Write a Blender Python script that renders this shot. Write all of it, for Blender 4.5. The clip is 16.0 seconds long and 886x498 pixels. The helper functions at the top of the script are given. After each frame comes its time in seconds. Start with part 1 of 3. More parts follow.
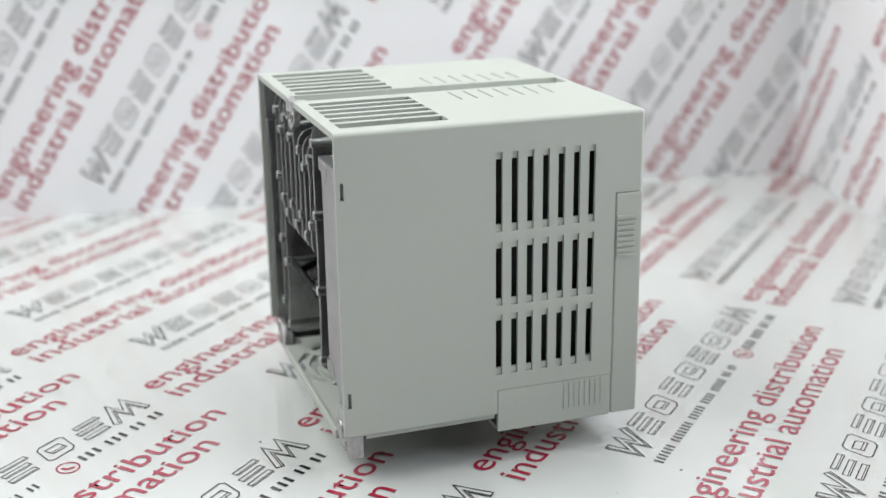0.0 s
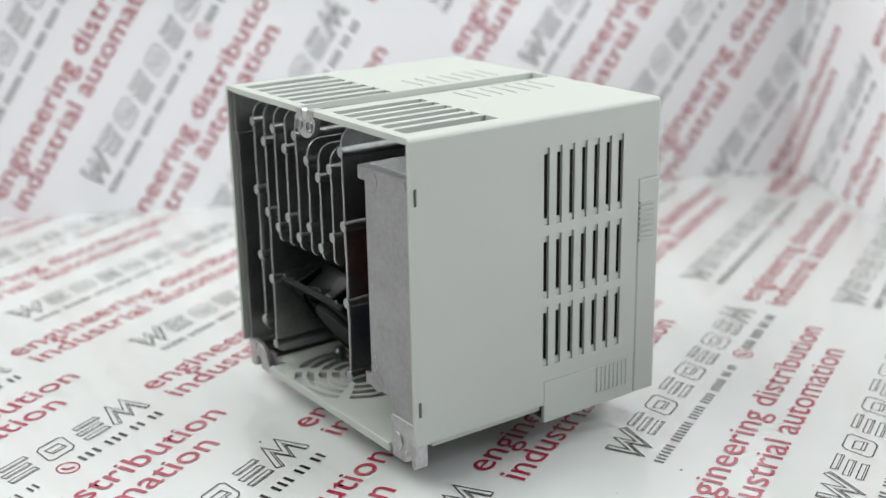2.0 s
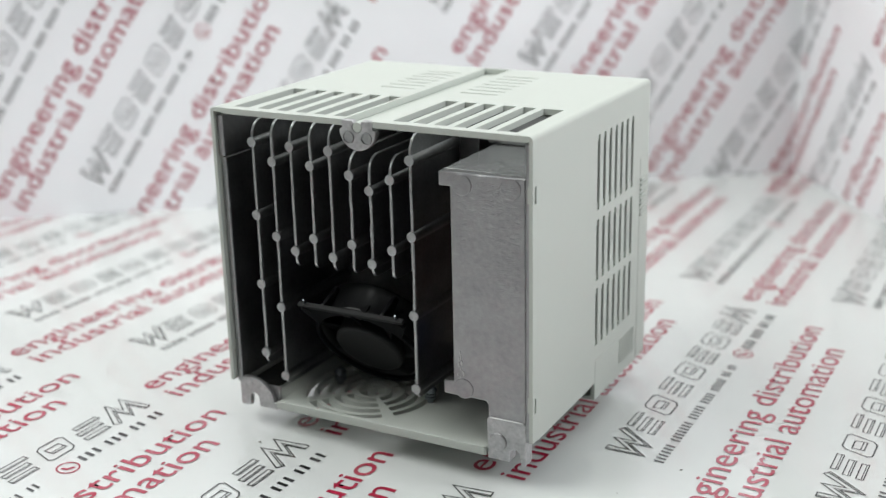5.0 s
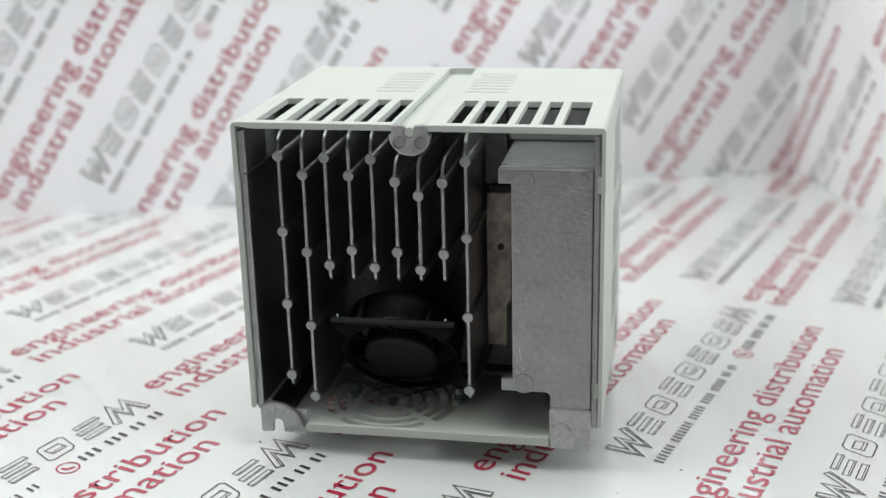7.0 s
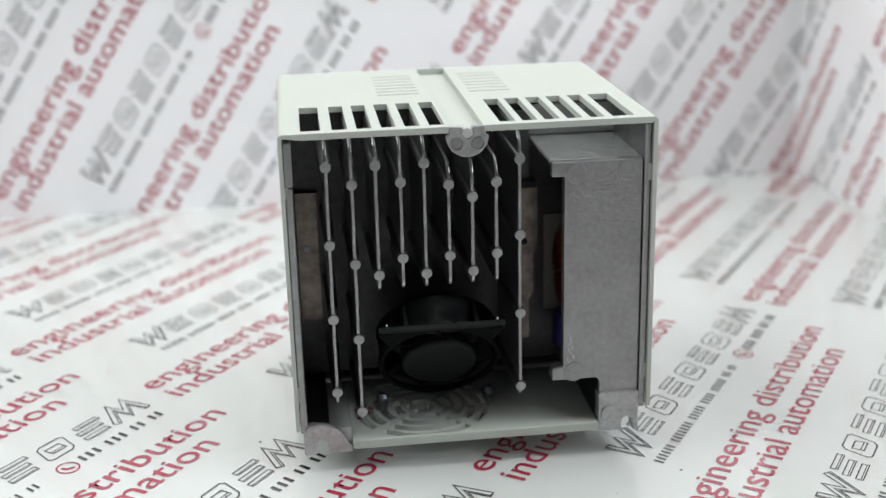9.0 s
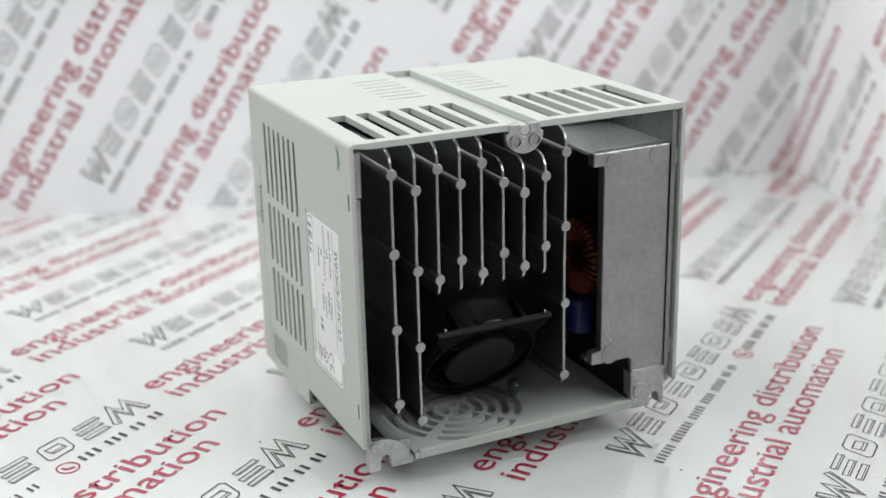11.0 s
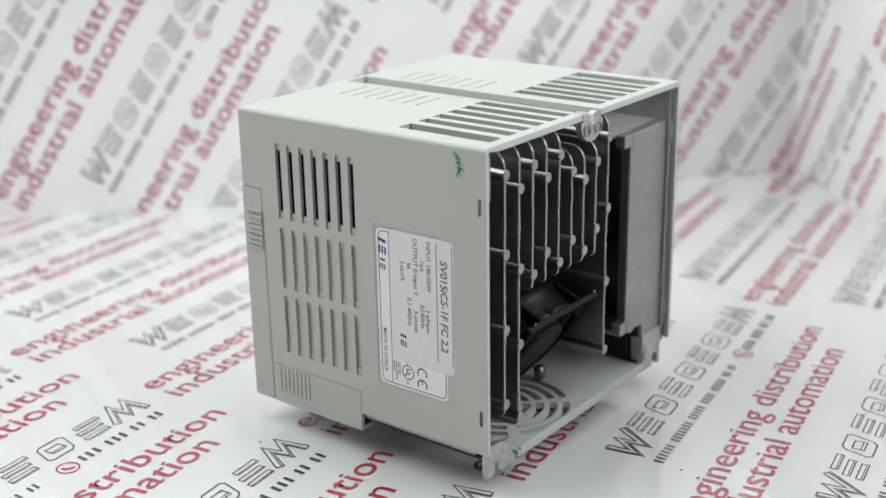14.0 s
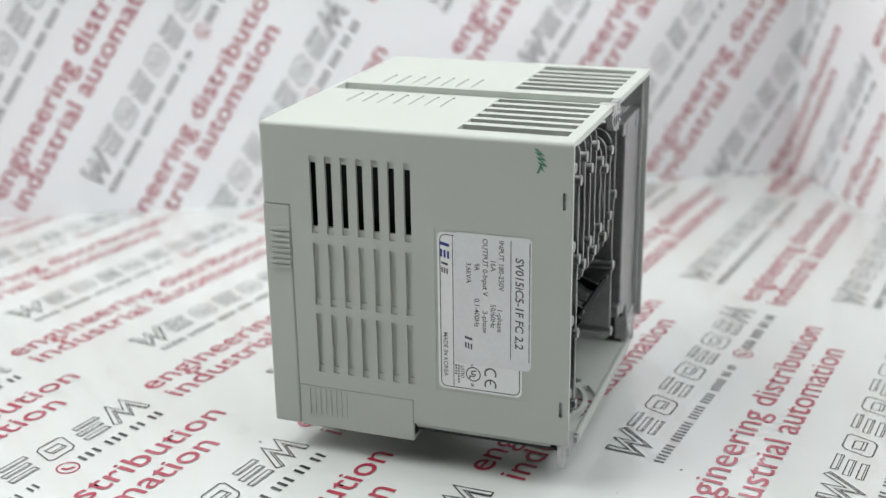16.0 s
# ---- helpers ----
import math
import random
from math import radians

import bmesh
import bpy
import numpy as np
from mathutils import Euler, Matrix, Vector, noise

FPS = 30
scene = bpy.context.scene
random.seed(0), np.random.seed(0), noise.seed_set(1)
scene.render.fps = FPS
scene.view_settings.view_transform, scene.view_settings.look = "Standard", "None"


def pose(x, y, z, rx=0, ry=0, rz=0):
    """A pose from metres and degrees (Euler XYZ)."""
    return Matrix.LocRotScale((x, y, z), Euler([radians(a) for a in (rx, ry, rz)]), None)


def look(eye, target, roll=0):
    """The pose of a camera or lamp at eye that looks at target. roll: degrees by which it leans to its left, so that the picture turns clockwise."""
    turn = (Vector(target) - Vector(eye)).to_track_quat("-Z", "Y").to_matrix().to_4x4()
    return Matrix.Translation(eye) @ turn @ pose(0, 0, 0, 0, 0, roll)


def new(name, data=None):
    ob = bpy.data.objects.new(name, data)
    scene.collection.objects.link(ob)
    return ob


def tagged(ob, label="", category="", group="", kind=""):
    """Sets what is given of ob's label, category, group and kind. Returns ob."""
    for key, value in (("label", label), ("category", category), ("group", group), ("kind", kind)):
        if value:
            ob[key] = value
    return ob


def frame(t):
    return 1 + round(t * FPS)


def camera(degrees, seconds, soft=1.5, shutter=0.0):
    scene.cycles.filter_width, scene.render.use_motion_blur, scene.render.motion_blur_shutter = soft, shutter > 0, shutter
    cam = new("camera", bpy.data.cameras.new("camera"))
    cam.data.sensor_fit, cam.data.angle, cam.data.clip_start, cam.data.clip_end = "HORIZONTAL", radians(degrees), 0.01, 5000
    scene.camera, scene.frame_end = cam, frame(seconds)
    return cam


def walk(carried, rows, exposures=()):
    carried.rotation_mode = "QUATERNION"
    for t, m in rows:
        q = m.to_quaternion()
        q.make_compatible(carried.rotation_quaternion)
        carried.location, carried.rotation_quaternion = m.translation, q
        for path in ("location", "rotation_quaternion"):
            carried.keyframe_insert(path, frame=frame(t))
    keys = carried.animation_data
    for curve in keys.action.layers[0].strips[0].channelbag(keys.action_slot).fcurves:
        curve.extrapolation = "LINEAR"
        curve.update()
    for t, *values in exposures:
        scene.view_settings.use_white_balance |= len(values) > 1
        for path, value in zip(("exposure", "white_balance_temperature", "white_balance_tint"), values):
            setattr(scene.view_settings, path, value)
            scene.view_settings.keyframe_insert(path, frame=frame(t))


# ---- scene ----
MM = 0.001
cam = camera(39.042, 16.0, soft=1.45)
EYE = Vector((-0.00538, -0.48271, 0.22299))
PITCH = radians(18.2493)
SHOT = look(EYE, EYE + Vector((0, math.cos(PITCH), -math.sin(PITCH))), -0.482)
walk(cam, [(0.0, SHOT), (16.0, SHOT)])
cam.data.dof.use_dof = True
cam.data.dof.focus_distance = 0.445
cam.data.dof.aperture_fstop = 8.2

# ---- light: a large soft lamp over the table and an added, unseen fill lamp at each side, in a pale closed room ----
world = bpy.data.worlds.new("world")
scene.world = world
world.use_nodes = True
world.node_tree.nodes["Background"].inputs[0].default_value = (0.80, 0.88, 1.0, 1)
world.node_tree.nodes["Background"].inputs[1].default_value = 0.05


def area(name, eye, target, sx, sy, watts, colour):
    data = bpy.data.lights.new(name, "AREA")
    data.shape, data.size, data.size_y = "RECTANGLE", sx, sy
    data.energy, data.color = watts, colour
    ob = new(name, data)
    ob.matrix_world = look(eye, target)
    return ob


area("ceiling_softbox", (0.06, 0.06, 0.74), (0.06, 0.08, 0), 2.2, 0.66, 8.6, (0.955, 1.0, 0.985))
# both added to brighten the unit's sides and the upright sheets
area("side_fill_lamp", (1.55, -0.50, 1.15), (0, 0.30, 0.20), 1.2, 0.9, 20.5, (0.93, 0.955, 1.0))
area("side_fill_lamp", (-1.15, -0.15, 1.5), (0.25, 0.30, 0.15), 1.2, 1.0, 17.0, (0.97, 0.98, 0.945))
scene.view_settings.exposure = 0.0


# ---- materials ----
def material(name, colour, rough=0.5, metal=0.0, spec=0.5, coat=0.0, vary=0.06, scale=60.0, fine=600.0, bump=0.0, bump_scale=900.0):
    m = bpy.data.materials.new(name)
    m.use_nodes = True
    nt = m.node_tree
    b = nt.nodes["Principled BSDF"]
    b.inputs["Roughness"].default_value = rough
    b.inputs["Metallic"].default_value = metal
    b.inputs["Specular IOR Level"].default_value = spec
    b.inputs["Coat Weight"].default_value = coat
    b.inputs["Coat Roughness"].default_value = 0.03
    b.inputs["Coat IOR"].default_value = 1.9
    tc = nt.nodes.new("ShaderNodeTexCoord")
    n1 = nt.nodes.new("ShaderNodeTexNoise")
    n1.inputs["Scale"].default_value = scale
    n1.inputs["Detail"].default_value = 4
    n2 = nt.nodes.new("ShaderNodeTexNoise")
    n2.inputs["Scale"].default_value = fine
    n2.inputs["Detail"].default_value = 3
    nt.links.new(tc.outputs["Object"], n1.inputs["Vector"])
    nt.links.new(tc.outputs["Object"], n2.inputs["Vector"])
    add = nt.nodes.new("ShaderNodeMath")
    add.operation = "ADD"
    nt.links.new(n1.outputs["Fac"], add.inputs[0])
    nt.links.new(n2.outputs["Fac"], add.inputs[1])
    ramp = nt.nodes.new("ShaderNodeMapRange")
    ramp.inputs["From Min"].default_value = 0.6
    ramp.inputs["From Max"].default_value = 1.4
    ramp.inputs["To Min"].default_value = 1 - vary
    ramp.inputs["To Max"].default_value = 1 + vary
    nt.links.new(add.outputs[0], ramp.inputs["Value"])
    mul = nt.nodes.new("ShaderNodeVectorMath")
    mul.operation = "SCALE"
    mul.inputs[0].default_value = colour
    nt.links.new(ramp.outputs["Result"], mul.inputs["Scale"])
    nt.links.new(mul.outputs["Vector"], b.inputs["Base Color"])
    if bump:
        n3 = nt.nodes.new("ShaderNodeTexNoise")
        n3.inputs["Scale"].default_value = bump_scale
        n3.inputs["Detail"].default_value = 3
        nt.links.new(tc.outputs["Object"], n3.inputs["Vector"])
        bp = nt.nodes.new("ShaderNodeBump")
        bp.inputs["Strength"].default_value = bump
        bp.inputs["Distance"].default_value = 0.0004
        nt.links.new(n3.outputs["Fac"], bp.inputs["Height"])
        nt.links.new(bp.outputs["Normal"], b.inputs["Normal"])
    return m


PLASTIC = material("grey_abs_plastic", (0.480, 0.508, 0.470), 0.48, vary=0.015, scale=30, bump=0.10, bump_scale=2600)
CAST = material("cast_aluminium", (0.35, 0.35, 0.356), 0.36, 0.97, vary=0.16, scale=70, fine=420, bump=0.35, bump_scale=520)
SHELF = material("smooth_aluminium", (0.50, 0.51, 0.51), 0.24, 0.6, vary=0.10, scale=60, fine=300, bump=0.06, bump_scale=300)
# aluminium darkened: the shade deep between the fins is in its colour
BASE_SHADED = material("shaded_aluminium", (0.10, 0.10, 0.102), 0.42, 0.9, vary=0.25, scale=60, fine=300)
FIN = material("fin_aluminium", (0.38, 0.388, 0.39), 0.34, 1.0, vary=0.18, scale=120, fine=700, bump=0.25, bump_scale=500)
TABM = material("milled_aluminium", (0.46, 0.46, 0.465), 0.40, 0.85, vary=0.24, scale=170, fine=700, bump=0.4, bump_scale=500)


def wrinkled(m):
    """Flow wrinkles of a die casting: stretched, distorted relief over the fine one."""
    nt = m.node_tree
    b = nt.nodes["Principled BSDF"]
    tc = nt.nodes.new("ShaderNodeTexCoord")
    mp = nt.nodes.new("ShaderNodeMapping")
    mp.inputs["Scale"].default_value = (0.55, 1.0, 1.5)
    n = nt.nodes.new("ShaderNodeTexNoise")
    n.inputs["Scale"].default_value = 260
    n.inputs["Detail"].default_value = 5
    n.inputs["Distortion"].default_value = 3.4
    where = nt.nodes.new("ShaderNodeTexNoise")
    where.inputs["Scale"].default_value = 21
    band = nt.nodes.new("ShaderNodeMapRange")
    band.inputs["From Min"].default_value, band.inputs["From Max"].default_value = 0.48, 0.70
    mul = nt.nodes.new("ShaderNodeMath")
    mul.operation = "MULTIPLY"
    bp = nt.nodes.new("ShaderNodeBump")
    bp.inputs["Strength"].default_value, bp.inputs["Distance"].default_value = 0.4, 0.0006
    old = b.inputs["Normal"].links[0].from_socket
    nt.links.new(tc.outputs["Object"], mp.inputs["Vector"])
    nt.links.new(mp.outputs["Vector"], n.inputs["Vector"])
    nt.links.new(tc.outputs["Object"], where.inputs["Vector"])
    nt.links.new(where.outputs["Fac"], band.inputs["Value"])
    nt.links.new(n.outputs["Fac"], mul.inputs[0])
    nt.links.new(band.outputs["Result"], mul.inputs[1])
    nt.links.new(mul.outputs[0], bp.inputs["Height"])
    nt.links.new(old, bp.inputs["Normal"])
    nt.links.new(bp.outputs["Normal"], b.inputs["Normal"])


wrinkled(CAST)
wrinkled(TABM)
# for dark inner parts, and for blocks that stand in for shade
DARK = material("dark_parts_and_shade", (0.018, 0.018, 0.019), 0.55, 0.2, vary=0.25, scale=60, fine=300)
BLACK = material("black_fan_plastic", (0.005, 0.0055, 0.006), 0.8, spec=0.08, vary=0.2, scale=100)
BODY = material("dark_grey_fan_plastic", (0.007, 0.0075, 0.008), 0.34, spec=0.22, vary=0.15, scale=120)
STEEL = material("zinc_plated_steel", (0.24, 0.27, 0.29), 0.36, 1.0, vary=0.1, scale=300)
COPPER = material("lacquered_copper_wire", (0.22, 0.05, 0.026), 0.38, 0.8, vary=0.15, scale=400)
BROWN = material("brown_stained_metal", (0.21, 0.18, 0.155), 0.32, 0.85, vary=0.6, scale=55, fine=260, bump=0.3, bump_scale=200)
# upright sheets: white raised and blued, cool light on them put into the colour
UPRIGHT_LIT = material("foil_upright_lit", (0.885, 0.885, 0.91), 0.34, vary=0.012, scale=9, fine=60, coat=0.9)
BAR = material("lighter_fan_plastic", (0.009, 0.0096, 0.010), 0.55, spec=0.18, vary=0.15, scale=120)
# lying sheet: the same white, darkened in its colour against the strong lamps
LYING_DIM = material("foil_lying_dimmed", (0.65, 0.672, 0.66), 0.34, vary=0.012, scale=9, fine=60, coat=0.9)
RED = material("red_ink", (0.39, 0.018, 0.055), 0.34, vary=0.06, scale=200, coat=0.9)
INK = material("black_ink", (0.020, 0.020, 0.022), 0.34, vary=0.1, scale=200, coat=0.9)
LABELM = material("label_paper", (0.82, 0.84, 0.84), 0.35, vary=0.03, scale=60, coat=0.2)
STICKER = material("sticker_film", (0.75, 0.77, 0.78), 0.3, vary=0.05, scale=80, coat=0.3)
LTEXT = material("label_ink", (0.10, 0.10, 0.11), 0.45, vary=0.08, scale=300)
BLUE = material("blue_ink", (0.04, 0.05, 0.24), 0.4, vary=0.05, scale=300)
GREEN = material("green_marker", (0.02, 0.20, 0.12), 0.5, vary=0.2, scale=500)
WALLP = material("room_paint", (0.78, 0.78, 0.77), 0.7, vary=0.03, scale=3, fine=40)
SLEEVE = material("dark_blue_sleeve", (0.016, 0.024, 0.14), 0.4, vary=0.1, scale=200)
# white paper greyed: the shade inside the housing is put into its colour
STRIP_SHADED = material("shaded_paper", (0.30, 0.29, 0.26), 0.6, vary=0.15, scale=90)
# for unseen sides of the room, dark to hold down light from the front
ROOM_DARK = material("dark_room_side", (0.05, 0.05, 0.055), 0.9, vary=0.1, scale=4, fine=90)
TABLEM = material("table_laminate", (0.62, 0.60, 0.57), 0.4, vary=0.05, scale=8, fine=90)


# ---- builders ----
def mesh_of(name, bm, mat, smooth=False):
    me = bpy.data.meshes.new(name)
    bmesh.ops.recalc_face_normals(bm, faces=bm.faces)
    bm.to_mesh(me)
    bm.free()
    if mat:
        me.materials.append(mat)
    if smooth:
        me.polygons.foreach_set("use_smooth", [True] * len(me.polygons))
    return me


def part(name, bm, mat, parent, label="", smooth=False):
    ob = new(name, mesh_of(name, bm, mat, smooth))
    ob.parent = parent
    if label:
        tagged(ob, label)
    return ob


def bevel(ob, w, seg=2, angle=40):
    m = ob.modifiers.new("bevel", "BEVEL")
    m.width, m.segments, m.limit_method, m.angle_limit = w, seg, "ANGLE", radians(angle)
    return ob


def box(bm, x0, x1, y0, y1, z0, z1):
    r = bmesh.ops.create_cube(bm, size=1.0, matrix=Matrix.Translation(((x0 + x1) / 2 * MM, (y0 + y1) / 2 * MM, (z0 + z1) / 2 * MM))
                              @ Matrix.Diagonal(((x1 - x0) * MM, (y1 - y0) * MM, (z1 - z0) * MM, 1)))
    return r["verts"]


def rod(bm, a, b, r, seg=16, r2=None):
    a, b = Vector(a) * MM, Vector(b) * MM
    d = b - a
    m = Matrix.Translation((a + b) / 2) @ d.to_track_quat("Z", "Y").to_matrix().to_4x4()
    return bmesh.ops.create_cone(bm, cap_ends=True, segments=seg, radius1=r * MM, radius2=(r if r2 is None else r2) * MM, depth=d.length, matrix=m)["verts"]


def prism(bm, outline, y0, y1):
    """An outline of (x, z) carried along y."""
    a = [bm.verts.new((x * MM, y0 * MM, z * MM)) for x, z in outline]
    b = [bm.verts.new((x * MM, y1 * MM, z * MM)) for x, z in outline]
    bm.faces.new(a)
    bm.faces.new(b[::-1])
    n = len(a)
    for i in range(n):
        bm.faces.new((a[i], b[i], b[(i + 1) % n], a[(i + 1) % n]))


def arc(cx, cz, r, a0, a1, n):
    return [(cx + r * math.cos(radians(a0 + (a1 - a0) * i / n)), cz + r * math.sin(radians(a0 + (a1 - a0) * i / n))) for i in range(n + 1)]


def flat(bm, pts, z=0.0):
    return bm.faces.new([bm.verts.new((x * MM, y * MM, z * MM)) for x, y in pts])


def lettering(body, length, size, bold=0.0, shear=0.0):
    """A mesh of one line of writing in its own plane, length mm long from its first stroke, size mm to the em."""
    cu = bpy.data.curves.new("writing", "FONT")
    cu.body, cu.size, cu.offset, cu.shear = body, 1.0, bold, shear
    cu.resolution_u = 3
    ob = bpy.data.objects.new("writing", cu)
    scene.collection.objects.link(ob)
    me = bpy.data.meshes.new_from_object(ob.evaluated_get(bpy.context.evaluated_depsgraph_get()))
    bpy.data.objects.remove(ob)
    xs = [v.co.x for v in me.vertices]
    x0, k = min(xs), (length / (max(xs) - min(xs)) if length else size) * MM
    for v in me.vertices:
        v.co = ((v.co.x - x0) * k, v.co.y * size * MM, 0)
    return me


def strip(bm, pts, w, z=0.0):
    """A line of width w mm through the points, mitred."""
    p = [Vector(q) for q in pts]
    left, right = [], []
    for i, q in enumerate(p):
        d0 = (q - p[i - 1]).normalized() if i else (p[1] - q).normalized()
        d1 = (p[i + 1] - q).normalized() if i < len(p) - 1 else d0
        t = (d0 + d1).normalized() if (d0 + d1).length > 1e-6 else d0
        n = Vector((-t.y, t.x))
        k = w / 2 / max(0.35, n.dot(Vector((-d0.y, d0.x))))
        left.append(q + n * k)
        right.append(q - n * k)
    va = [bm.verts.new((q.x * MM, q.y * MM, z * MM)) for q in left]
    vb = [bm.verts.new((q.x * MM, q.y * MM, z * MM)) for q in right]
    for i in range(len(p) - 1):
        bm.faces.new((vb[i], vb[i + 1], va[i + 1], va[i]))


def ribbon(bm, pts, w, line):
    """The drawn outline of a band of width w along the points."""
    p = [Vector(q) for q in pts]
    left, right = [], []
    for i, q in enumerate(p):
        d0 = (q - p[i - 1]).normalized() if i else (p[1] - q).normalized()
        d1 = (p[i + 1] - q).normalized() if i < len(p) - 1 else d0
        t = (d0 + d1).normalized()
        n = Vector((-t.y, t.x))
        k = w / 2 / max(0.45, n.dot(Vector((-d0.y, d0.x))))
        left.append(q + n * k)
        right.append(q - n * k)
    loop = left + right[::-1]
    strip(bm, loop + [loop[0], loop[1]], line)
    strip(bm, [a.lerp(b, 0.30) for a, b in zip(right, left)], line * 0.8)


# ---- the room and table ----
def closed_room():
    def slab(name, x0, x1, y0, y1, z0, z1, label, cat, mat=None):
        bm = bmesh.new()
        box(bm, x0, x1, y0, y1, z0, z1)
        return tagged(new(name, mesh_of(name, bm, mat or WALLP)), label, cat, kind="structure")
    slab("floor", -2200, 2200, -2600, 1800, -860, -760, "unseen dark floor that closes the room", "floor", ROOM_DARK)
    slab("ceiling", -2200, 2200, -2600, 1800, 2000, 2100, "plain white painted ceiling", "ceiling")
    slab("wall_north", -2200, 2200, 1800, 1900, -760, 2000, "plain white painted room wall", "wall")
    slab("wall_south", -2200, 2200, -2700, -2600, -760, 2000, "unseen wall behind the camera, dark to keep front light low", "wall", ROOM_DARK)
    slab("wall_west", -2300, -2200, -2600, 1800, -760, 2000, "plain white painted room wall", "wall")
    slab("wall_east", 2200, 2300, -2600, 1800, -760, 2000, "plain white painted room wall", "wall")
    table = tagged(new("table"), "pale laminate table under the printed sheets", "table")
    table.location = (0, 0, -0.76)
    bm = bmesh.new()
    box(bm, -900, 700, -700, 650, 728, 758.5)
    bevel(part("tabletop", bm, TABLEM, table), 0.002)
    for x, y in ((-850, -650), (650, -650), (-850, 600), (650, 600)):
        bm = bmesh.new()
        box(bm, x - 25, x + 25, y - 25, y + 25, 0, 728)
        part("leg", bm, TABLEM, table)


closed_room()

# ---- the printed sheets ----
CORNER = Vector((0.2376, 0.3605, 0))
BACK_DIR = Vector((math.cos(radians(11.23)), math.sin(radians(11.23)), 0))
SIDE_DIR = Vector((0.0221, -0.1298, 0)).normalized()


def sheet_meshes():
    meshes = {}
    meshes["slogan"] = lettering("engineering distribution", 199, 14.6, 0.003)
    meshes["slogan_second"] = lettering("industrial automation", 176, 14.6, 0.003)
    for k in meshes:
        # broad letters with low ascenders
        small = 0.47 * 14.6 * MM
        for v in meshes[k].vertices:
            v.co.y = v.co.y * 1.14 if v.co.y < small else small * 1.14 + (v.co.y - small) * 0.80
        meshes[k].materials.append(RED)
    bm = bmesh.new()
    h, lean = 13.0, 4.5

    def sl(pts, x):
        return [(x + px * 14.5 + py * lean, py * h) for px, py in pts]
    zig = [(-0.1, 1), (0.2, 0.08), (0.5, 0.75), (0.75, 0.08), (1.12, 1)]
    # cells of the mark: outlined bars, and outlined frames with a bar in them
    for i in range(9):
        x = 1 + i * 19.3
        if i in (0, 8):
            ribbon(bm, sl(zig if i == 0 else [(a, 1 - b) for a, b in zig], x), 3.3, 0.52)
        elif i % 2:
            for y, q0, q1 in ((0.88, 0.10, 0.98), (0.50, 0.02, 0.90), (0.12, 0.06, 0.94)):
                ribbon(bm, sl([(q0, y), (q1, y)], x), 2.7, 0.42)
        else:
            ring = [(0.16, 0.04), (0.84, 0.04), (0.97, 0.16), (0.97, 0.84), (0.84, 0.96), (0.16, 0.96), (0.03, 0.84), (0.03, 0.16)]
            strip(bm, sl(ring + ring[:2], x), 0.55)
            ribbon(bm, sl([(0.26, 0.50), (0.74, 0.50)], x), 4.6, 0.5)
    meshes["emblem"] = mesh_of("emblem", bm, INK)
    bm = bmesh.new()
    x = 0.0
    for n in (6, 7, 5, 4, 5, 2, 2):
        for k in range(n):
            q = x + k * 2.75
            flat(bm, [(q, 0.3), (q + 1.1, 0.3), (q + 1.6, 4.3), (q + 0.5, 4.3)])
        x += n * 2.75 + 2.8
    meshes["address_bar"] = mesh_of("address_bar", bm, INK)
    bm = bmesh.new()
    x = 0.0
    for n in (3, 3, 2, 2):
        for k in range(n):
            q = x + k * 3.9
            flat(bm, [(q, 0.2), (q + 1.7, 0.2), (q + 2.3, 5.0), (q + 0.6, 5.0)])
        x += n * 3.9 + 2.8
    meshes["number_bar"] = mesh_of("number_bar", bm, INK)
    bm = bmesh.new()
    strip(bm, [(4.2 * math.cos(a * math.tau / 20), 4.2 * math.sin(a * math.tau / 20)) for a in range(22)], 0.7)
    strip(bm, [(-1.6, 1.8), (-0.9, -0.6), (1.6, -1.9)], 1.3)
    meshes["telephone_sign"] = mesh_of("telephone_sign", bm, RED)
    return meshes


PRINT = sheet_meshes()
SPAN, PERIOD = 79.2, 424.0


def trimmed(mesh, place, poly):
    """The mesh as far as it lies on the convex sheet outline poly: itself, a cut copy, or None."""
    corners = [place @ v.co for v in mesh.vertices]
    edges = []
    for a, b in zip(poly, poly[1:] + poly[:1]):
        out = Vector((b[1] - a[1], a[0] - b[0], 0)).normalized()
        d = [out.dot(c - Vector((a[0], a[1], 0))) for c in corners]
        if min(d) > -1e-6:
            return None
        if max(d) > 0:
            edges.append((Vector((a[0], a[1], 0)), out))
    if not edges:
        return mesh
    bm = bmesh.new()
    bm.from_mesh(mesh)
    bm.transform(place)
    for co, out in edges:
        bmesh.ops.bisect_plane(bm, geom=bm.verts[:] + bm.edges[:] + bm.faces[:], plane_co=co, plane_no=out, clear_outer=True)
    if not bm.faces:
        bm.free()
        return None
    bm.transform(place.inverted())
    me = bpy.data.meshes.new(mesh.name)
    bm.to_mesh(me)
    bm.free()
    me.materials.append(mesh.materials[0])
    return me


